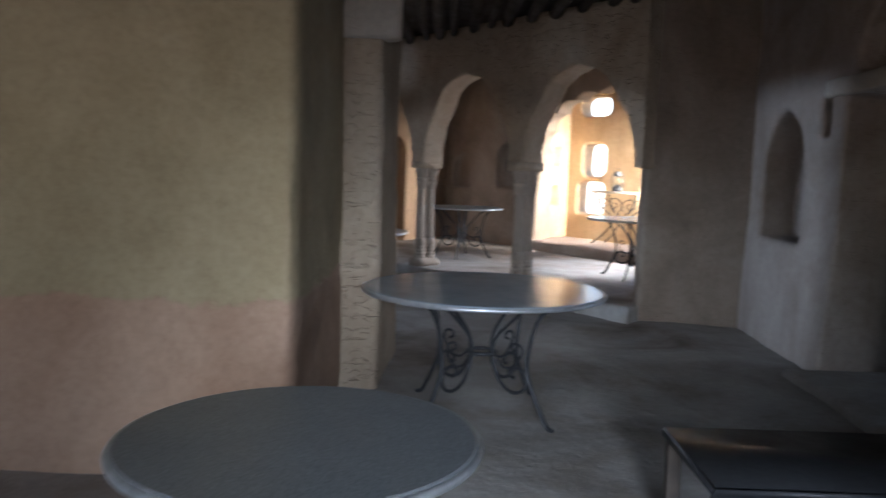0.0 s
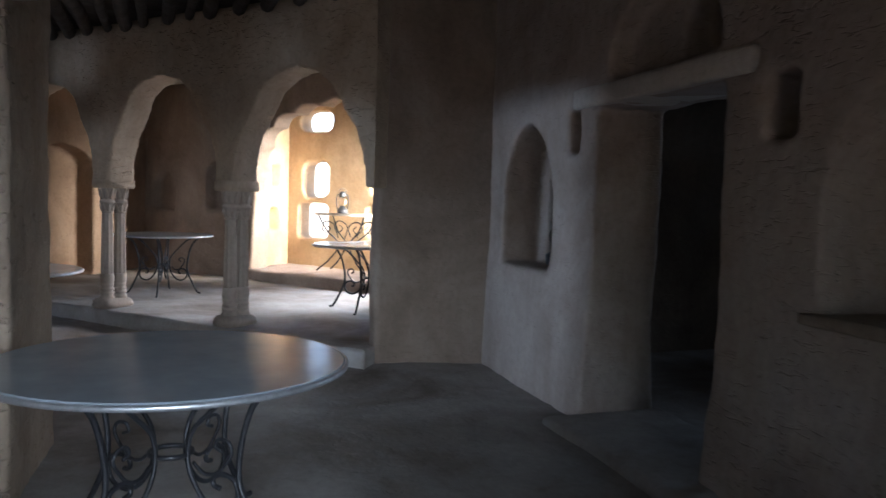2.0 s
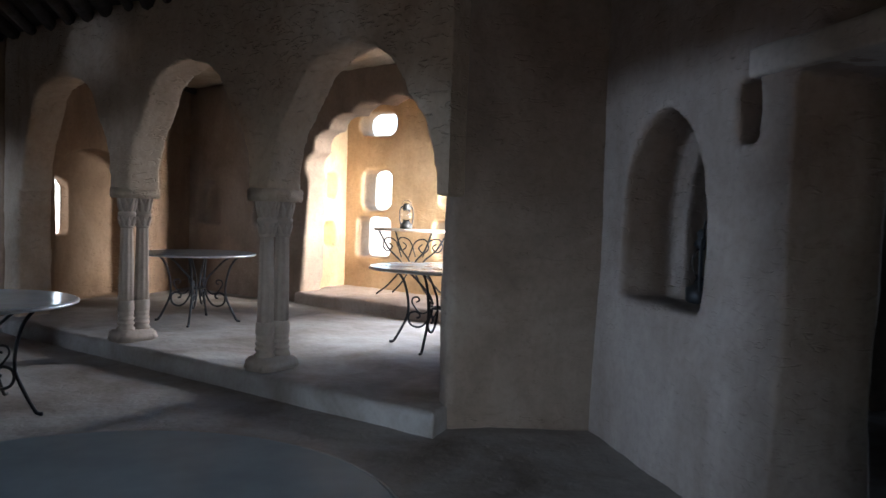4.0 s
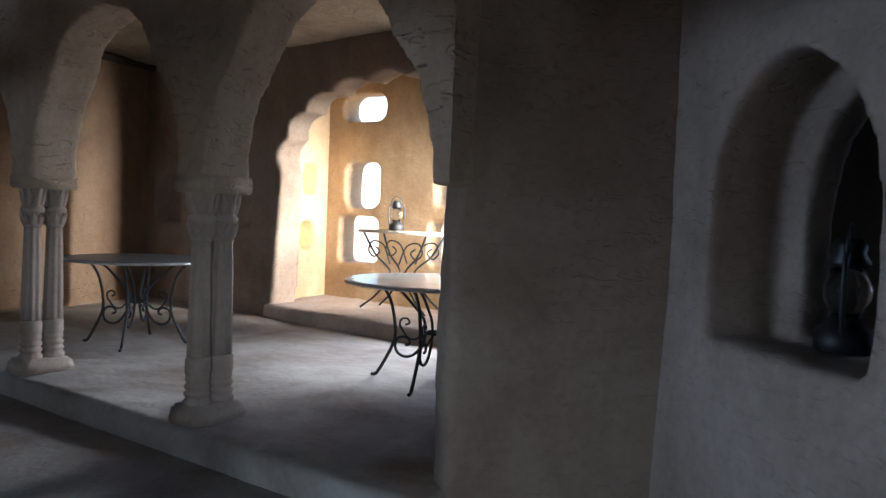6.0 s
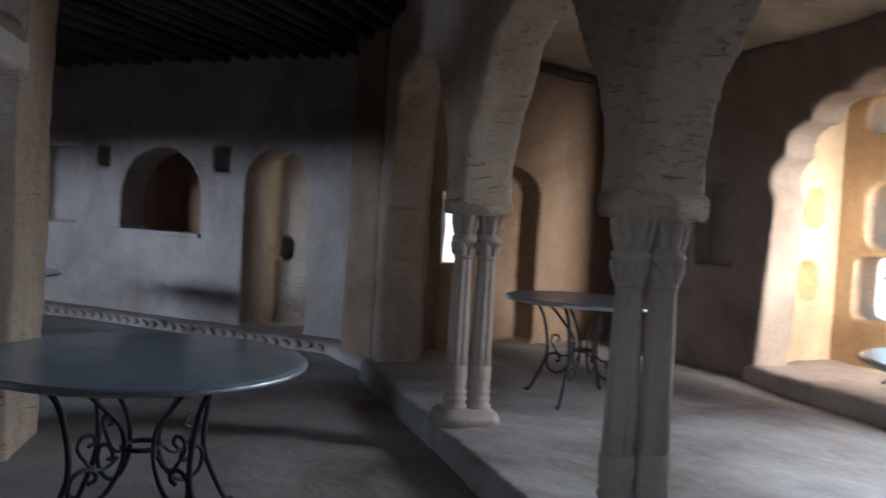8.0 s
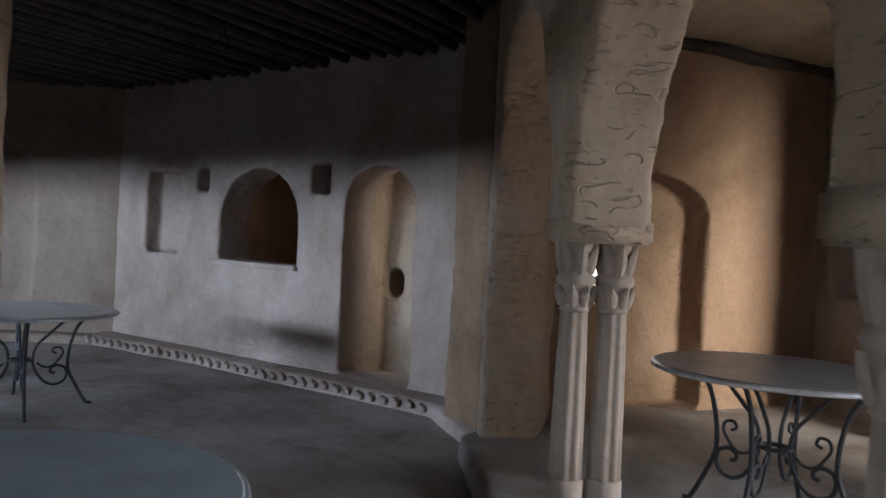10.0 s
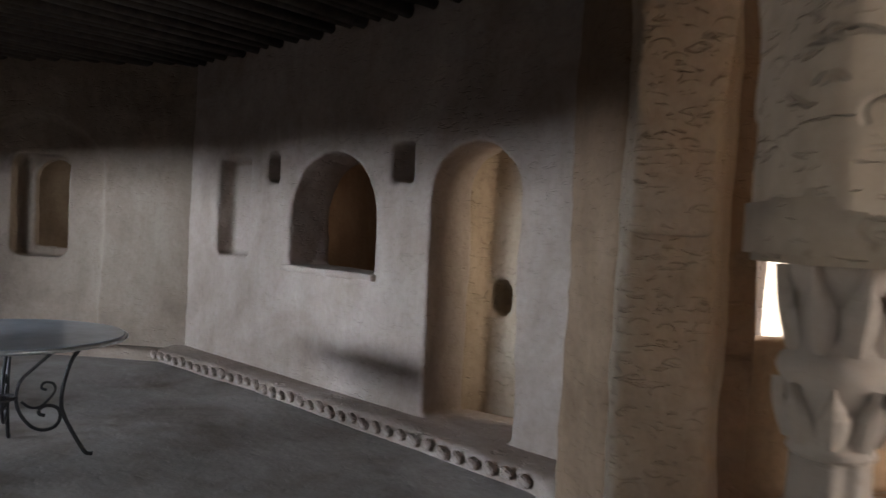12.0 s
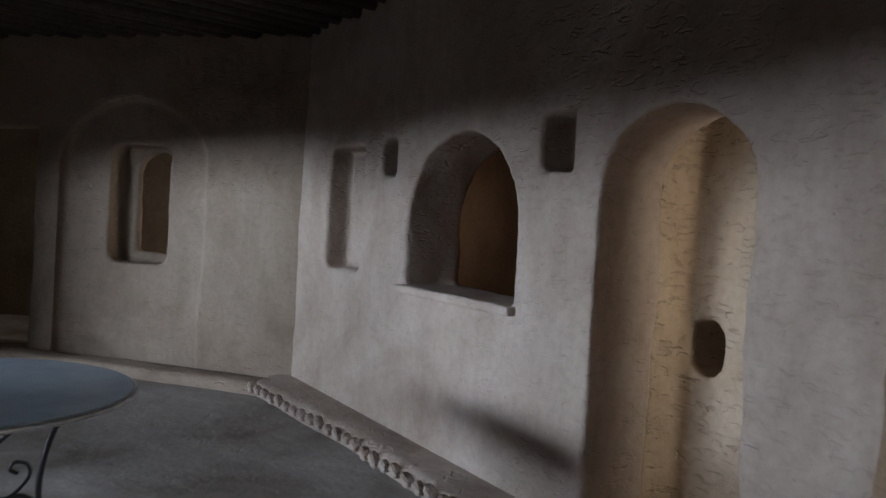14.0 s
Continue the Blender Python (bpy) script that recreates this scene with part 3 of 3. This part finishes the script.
# ---- ceilings ----
bm = bmesh.new()
column_prism(bm, [(-14.8, -3), (7.9, -3), (7.9, 8.6), (1.95, 7.65), (-1.7, 12.45), (-1.7, 17), (-14.8, 17)], CEIL + 0.09, CEIL + 0.3)
rng = random.Random(4)
x = -11.8
while x < 2.9:
    r = rng.uniform(0.045, 0.07)
    ang0 = rng.uniform(0, 6)
    y1 = 13.5 if x < -2.0 else 12.1 - (x + 1.75) * 1.28
    y1 = min(y1, 13.5)
    rings = []
    steps = 14
    for i in range(steps + 1):
        y = -2.6 + (y1 + 2.6) * i / steps
        wob = 0.03 * noise.noise((x * 3, y * 0.6, 1.7))
        rings.append([bm.verts.new((x + wob + r * math.cos(a), y, CEIL + 0.055 + wob + r * math.sin(a))) for a in [2 * math.pi * q / 8 for q in range(8)]])
    for p, q in zip(rings, rings[1:]):
        for i in range(8):
            bm.faces.new((p[i], p[(i + 1) % 8], q[(i + 1) % 8], q[i]))
    bm.faces.new(rings[0])
    bm.faces.new(rings[-1][::-1])
    x += rng.uniform(0.17, 0.26)
tagged(mesh_object("ceiling", bm, WOOD, True), "smoke-dark ceiling of rough poles laid side by side", "ceiling", kind="structure")
bm = bmesh.new()
column_prism(bm, [(1.95, 7.6), (-1.7, 12.45), (-1.9, 13.2), (0.0, 15.9), (0.4, 15.6), (1.5, 14.0), (2.2, 14.75), (5.3, 10.6), (3.7, 7.9)], CEIL + 0.08, CEIL + 0.25)
tagged(earthen("ceiling_stone", bm, [], STONE, 0.05, 0.05), "rough pale stone ceiling over the raised floor", "ceiling", kind="structure")


# ---- things ----
def tube(bm, pts, r, k=8, closed=False):
    """A round bar bent along points."""
    pts = [Vector(p) for p in pts]
    rings = []
    n = len(pts)
    for i, p in enumerate(pts):
        a = pts[(i - 1) % n] if closed else pts[max(0, i - 1)]
        b = pts[(i + 1) % n] if closed else pts[min(n - 1, i + 1)]
        d = (b - a).normalized()
        side = d.cross(Vector((0.13, 0.21, 0.97)))
        side = side.normalized() if side.length > 0.05 else d.cross(Vector((1, 0, 0))).normalized()
        up = side.cross(d)
        rings.append([bm.verts.new(p + r * (math.cos(t) * side + math.sin(t) * up)) for t in [2 * math.pi * j / k for j in range(k)]])
    pairs = list(zip(rings, rings[1:] + rings[:1])) if closed else list(zip(rings, rings[1:]))
    for p, q in pairs:
        for i in range(k):
            bm.faces.new((p[i], p[(i + 1) % k], q[(i + 1) % k], q[i]))
    if not closed:
        bm.faces.new(rings[0][::-1])
        bm.faces.new(rings[-1])


def spline(ctrl, k=6):
    """Smooth curve through control points."""
    c = [Vector(p) for p in ctrl]
    c = [2 * c[0] - c[1]] + c + [2 * c[-1] - c[-2]]
    out = []
    for i in range(1, len(c) - 2):
        for j in range(k):
            t = j / k
            a, b, d, e = c[i - 1], c[i], c[i + 1], c[i + 2]
            out.append(0.5 * (2 * b + (d - a) * t + (2 * a - 5 * b + 4 * d - e) * t * t + (3 * b - a - 3 * d + e) * t ** 3))
    return out + [c[-2]]


def lathe(bm, prof, k=24, centre=(0, 0), flute=0.0, flutes=8):
    """Turned shape: prof is (radius, z) from foot to head; flute cuts grooves in plain lengths."""
    rings = []
    for r, z in prof:
        rings.append([bm.verts.new((centre[0] + r * (1 - flute * (0.5 + 0.5 * math.cos(flutes * t))) * math.cos(t), centre[1] + r * (1 - flute * (0.5 + 0.5 * math.cos(flutes * t))) * math.sin(t), z)) for t in [2 * math.pi * j / k for j in range(k)]])
    for p, q in zip(rings, rings[1:]):
        for i in range(k):
            bm.faces.new((p[i], p[(i + 1) % k], q[(i + 1) % k], q[i]))
    bm.faces.new(rings[0][::-1])
    bm.faces.new(rings[-1])


def round_table(label, radius, height, top_mat, spin=0.0):
    table = tagged(new("round_table"), label, "table", "round wrought-iron tables")
    bm = bmesh.new()
    lathe(bm, [(radius - 0.02, height - 0.028), (radius - 0.006, height - 0.022), (radius - 0.006, height - 0.004), (radius - 0.014, height)], 64)
    part("tabletop", bm, top_mat, table, smooth=False)
    bm = bmesh.new()
    tube(bm, [((radius - 0.004) * math.cos(a), (radius - 0.004) * math.sin(a), height - 0.016) for a in [2 * math.pi * i / 64 for i in range(64)]], 0.012, 8, True)
    part("rim", bm, RIM, table, "worn pale metal rim")
    k = radius / 0.675
    bm = bmesh.new()
    tube(bm, [(0.08 * k * math.cos(a), 0.08 * k * math.sin(a), 0.36) for a in [2 * math.pi * i / 32 for i in range(32)]], 0.011, 8, True)
    part("ring", bm, IRON, table)
    for q in range(4):
        a = spin + math.pi / 2 * q + math.pi / 4
        ca, sa = k * math.cos(a), k * math.sin(a)

        def at(r, z):
            return (r * ca, r * sa, z)

        bm = bmesh.new()
        tube(bm, spline([at(0.50, height - 0.03), at(0.44, height - 0.07), at(0.375, height - 0.16), at(0.335, 0.44), at(0.325, 0.32), at(0.345, 0.24), at(0.40, 0.13), at(0.46, 0.03), at(0.485, 0.012), at(0.51, 0.01)]), 0.0125)
        leg = part("leg", bm, IRON, table)
        bm = bmesh.new()
        tube(bm, spline([at(0.41, height - 0.03), at(0.30, height - 0.09), at(0.18, height - 0.2), at(0.105, 0.46), at(0.083, 0.37), at(0.1, 0.28), at(0.16, 0.195), at(0.23, 0.165), at(0.295, 0.185), at(0.322, 0.235), at(0.308, 0.29), at(0.253, 0.31), at(0.21, 0.29), at(0.21, 0.26), at(0.24, 0.25)]), 0.0105)
        part("scroll", bm, IRON, leg)
        bm = bmesh.new()
        tube(bm, spline([at(0.11, 0.335), at(0.16, 0.30), at(0.215, 0.305), at(0.26, 0.35), at(0.29, 0.40), at(0.275, 0.44), at(0.23, 0.445), at(0.215, 0.415), at(0.245, 0.40)]), 0.008)
        part("scroll", bm, IRON, leg)
    return table


big = round_table("large round table with grey-blue top and black scrolled iron legs", 0.70, 0.74, TOP)
big.matrix_basis = pose(0.245, 4.52, 0.005, 0, 0, 2)
mid = round_table("round table with grey-blue enamel top and black scrolled iron legs", 0.665, 0.74, TOP)
mid.matrix_basis = pose(-1.06, 8.48, 0.005, 0, 0, 30)
copy_thing(mid, pose(-4.86, 10.8, 0.005, 0, 0, 20))
copy_thing(mid, pose(2.47, 9.78, 0.155, 0, 0, 10))
copy_thing(mid, pose(5.5, 4.85, 0.005, 0, 0, 15))
copy_thing(mid, pose(5.95, 6.3, 0.005, 0, 0, 50))
worn = round_table("round table with dull brown-grey top, standing on the raised floor", 0.59, 0.74, DARKTOP, 0.6)
worn.matrix_basis = pose(0.27, 11.55, 0.155)
small = round_table("round table with dark speckled stone top near the entrance", 0.45, 0.74, DARKTOP, 0.3)
small.matrix_basis = pose(-0.34, 1.9, 0.005)


# paired columns of the arcade
def leaf_mesh(name, h, w, lean):
    """A carved leaf: pointed, bulging outwards (x), leaning out at the tip and curling over."""
    bm = bmesh.new()
    rings = []
    for i in range(7):
        t = i / 6
        half = w * (0.55 + 0.45 * math.sin(math.pi * min(1, t * 1.15))) * (1 - max(0, t - 0.6) * 2.2)
        out = 0.006 + lean * t * t + 0.01 * math.sin(math.pi * t)
        rings.append([bm.verts.new((out + d, half * q, h * t)) for q, d in ((-1, -0.008), (-0.55, 0.004), (0, 0.009), (0.55, 0.004), (1, -0.008), (0, -0.014))])
    for p, q in zip(rings, rings[1:]):
        for i in range(6):
            bm.faces.new((p[i], p[(i + 1) % 6], q[(i + 1) % 6], q[i]))
    bm.faces.new(rings[0])
    bm.faces.new(rings[-1][::-1])
    bmesh.ops.recalc_face_normals(bm, faces=bm.faces)
    me = bpy.data.meshes.new(name)
    bm.to_mesh(me)
    bm.free()
    me.materials.append(COLUMN)
    return me


upper_leaf, lower_leaf = leaf_mesh("upper_leaf", 0.12, 0.026, 0.022), leaf_mesh("lower_leaf", 0.085, 0.022, 0.018)


def paired_column(label):
    ob = tagged(new("paired_column"), label, "column", "columns of the arcade")
    bm = bmesh.new()
    column_prism(bm, [(-0.1, -0.21), (0.1, -0.21), (0.14, -0.12), (0.14, 0.12), (0.1, 0.21), (-0.1, 0.21), (-0.14, 0.12), (-0.14, -0.12)], 0.0, 0.1)
    for v in bm.verts:
        if v.co.z > 0.05:
            v.co.x *= 0.85
            v.co.y *= 0.88
            v.co += Vector((noise.noise(v.co * 9), noise.noise(v.co * 7 + Vector((3, 0, 0))), noise.noise(v.co * 5))) * 0.03
    bmesh.ops.bevel(bm, geom=bm.edges[:], offset=0.02, segments=2, affect="EDGES")
    part("base", bm, COLUMN, ob, "chipped mud base")
    for s in (-1, 1):
        bm = bmesh.new()
        prof = [(0.075, 0.08), (0.08, 0.12), (0.062, 0.14), (0.075, 0.155), (0.075, 0.17), (0.06, 0.182), (0.073, 0.197), (0.073, 0.212), (0.06, 0.226), (0.071, 0.24), (0.068, 0.26), (0.066, 0.275), (0.072, 0.28), (0.072, 0.36), (0.064, 0.37)]
        lathe(bm, prof, 20, (0, 0.078 * s))
        foot = part("foot", bm, COLUMN, ob)
        bm = bmesh.new()
        lathe(bm, [(0.066, 0.37), (0.064, 0.6), (0.059, 0.85), (0.053, 1.04)], 48, (0, 0.078 * s), 0.16, 8)
        part("shaft", bm, COLUMN, ob, "fluted shaft")
        bm = bmesh.new()
        lathe(bm, [(0.052, 1.02), (0.06, 1.028), (0.055, 1.04), (0.056, 1.06), (0.064, 1.12), (0.074, 1.13), (0.079, 1.145), (0.074, 1.16), (0.062, 1.168), (0.058, 1.19), (0.064, 1.25), (0.074, 1.28), (0.07, 1.3)], 32, (0, 0.078 * s))
        capital = part("capital", bm, COLUMN, ob, "leaf-carved capital")
        for mesh, z, r, n_leaves, turn in ((upper_leaf, 1.168, 0.056, 8, 0.0), (lower_leaf, 1.04, 0.05, 8, 22.5)):
            for i in range(n_leaves):
                a = turn + 360 / n_leaves * i
                leaf = new("leaf", mesh)
                leaf.parent = capital
                leaf.matrix_basis = pose(r * math.cos(radians(a)), 0.078 * s + r * math.sin(radians(a)), z, 0, 0, a)
    bm = bmesh.new()
    column_prism(bm, [(-0.125, -0.182), (0.125, -0.182), (0.125, 0.182), (-0.125, 0.182)], 1.29, 1.39)
    bmesh.ops.recalc_face_normals(bm, faces=bm.faces)
    bmesh.ops.bevel(bm, geom=bm.edges[:], offset=0.012, segments=2, affect="EDGES")
    part("impost", bm, TAN, ob)
    return ob


col = paired_column("paired sandstone columns with fluted shafts and leaf capitals")
along = math.degrees(math.atan2(0.779, -0.627))
col.matrix_basis = pose(*COL_A, 0.15, 0, 0, along)
copy_thing(col, pose(*COL_B, 0.15, 0, 0, along))


def lantern(label, h):
    ob = tagged(new("lantern"), label, "lantern")
    s = h / 0.34
    for name, prof, mat in (("tank", [(0.07, 0), (0.078, 0.01), (0.078, 0.06), (0.05, 0.075), (0.04, 0.1)], BLACK), ("chimney", [(0.038, 0.1), (0.062, 0.15), (0.062, 0.18), (0.04, 0.23)], GLASS), ("cap", [(0.045, 0.23), (0.055, 0.245), (0.04, 0.27), (0.045, 0.29), (0.03, 0.31)], BLACK)):
        bm = bmesh.new()
        lathe(bm, [(r * s, z * s) for r, z in prof], 20)
        part(name, bm, mat, ob)
    for q in (-1, 1):
        bm = bmesh.new()
        tube(bm, spline([(q * 0.07 * s, 0, 0.05 * s), (q * 0.085 * s, 0, 0.15 * s), (q * 0.075 * s, 0, 0.25 * s), (q * 0.03 * s, 0, 0.28 * s)]), 0.008 * s)
        part("side_tube", bm, BLACK, ob)
    bm = bmesh.new()
    tube(bm, spline([(-0.06 * s, 0, 0.25 * s), (-0.05 * s, 0, 0.32 * s), (0, 0, 0.35 * s), (0.05 * s, 0, 0.32 * s), (0.06 * s, 0, 0.25 * s)]), 0.004 * s)
    part("handle", bm, IRON, ob)
    return ob


def console():
    ob = tagged(new("console_table"), "narrow white-topped console table with scrolled iron frame", "console table")
    bm = bmesh.new()
    column_prism(bm, [(-0.5, -0.2), (0.5, -0.2), (0.5, 0.2), (-0.5, 0.2)], 0.83, 0.86)
    bmesh.ops.bevel(bm, geom=bm.edges[:], offset=0.008, segments=2, affect="EDGES")
    part("tabletop", bm, LINTEL, ob, "white stone top")
    for sx in (-1, 1):
        for sy in (-1, 1):
            bm = bmesh.new()
            tube(bm, spline([(sx * 0.44, sy * 0.16, 0.83), (sx * 0.3, sy * 0.12, 0.6), (sx * 0.1, sy * 0.08, 0.4), (sx * 0.26, sy * 0.12, 0.16), (sx * 0.46, sy * 0.16, 0.0)]), 0.012)
            leg = part("leg", bm, IRON, ob)
            bm = bmesh.new()
            tube(bm, spline([(sx * 0.06, sy * 0.14, 0.5), (sx * 0.16, sy * 0.14, 0.7), (sx * 0.32, sy * 0.14, 0.74), (sx * 0.38, sy * 0.14, 0.64), (sx * 0.3, sy * 0.14, 0.57), (sx * 0.22, sy * 0.14, 0.63), (sx * 0.28, sy * 0.14, 0.68)]), 0.009)
            part("scroll", bm, IRON, leg)
    return ob


con = console()
con.matrix_basis = pose(2.86, 12.65, 0.31, 0, 0, math.degrees(math.atan2(-0.8, 0.6)))
lan = lantern("dark storm lantern with glass chimney on the console", 0.36)
lan.matrix_basis = pose(2.79, 12.74, 1.172)
lan2 = lantern("dark storm lantern standing in the wall niche", 0.46)
lan2.matrix_basis = pose(3.17, 6.7, 0.93, 0, 0, 40)

# low dark bench by the entrance
bench = tagged(new("low_table"), "low dark wooden table with a black top by the doorway", "low table")
bm = bmesh.new()
column_prism(bm, [(-0.5, -0.3), (0.5, -0.3), (0.5, 0.3), (-0.5, 0.3)], 0.4, 0.44)
bmesh.ops.bevel(bm, geom=bm.edges[:], offset=0.008, segments=2, affect="EDGES")
part("tabletop", bm, BLACK, bench)
for sx in (-1, 1):
    for sy in (-1, 1):
        bm = bmesh.new()
        column_prism(bm, [(sx * 0.46 - 0.025, sy * 0.26 - 0.025), (sx * 0.46 + 0.025, sy * 0.26 - 0.025), (sx * 0.46 + 0.025, sy * 0.26 + 0.025), (sx * 0.46 - 0.025, sy * 0.26 + 0.025)], 0, 0.4)
        part("leg", bm, WOOD, bench, smooth=False)
bench.matrix_basis = pose(1.38, 2.69, 0.005, 0, 0, 0)

# iron hook in the ceiling
bm = bmesh.new()
tube(bm, [(0, 0, 0.12), (0, 0, 0.05)], 0.008)
tube(bm, [(0.035 * math.cos(a), 0, 0.012 + 0.035 * math.sin(a)) for a in [2 * math.pi * i / 16 for i in range(16)]], 0.007, 6, True)
hook = tagged(mesh_object("ceiling_hook", bm, IRON, True), "black iron ring hanging from the pole ceiling", "hook")
hook.matrix_basis = pose(-4.13, 11.94, CEIL - 0.11, 0, 0, 30)

# pole under the stone ceiling along the end wall
bm = bmesh.new()
tube(bm, [Vector((-1.45, 12.75, 3.07)).lerp(Vector((0.15, 15.3, 3.09)), i / 8) + Vector((0, 0, 0.015 * math.sin(i * 2.1))) for i in range(9)], 0.05, 10)
tagged(mesh_object("beam", bm, WOOD, True), "dark wooden pole under the stone ceiling", "beam", kind="structure")
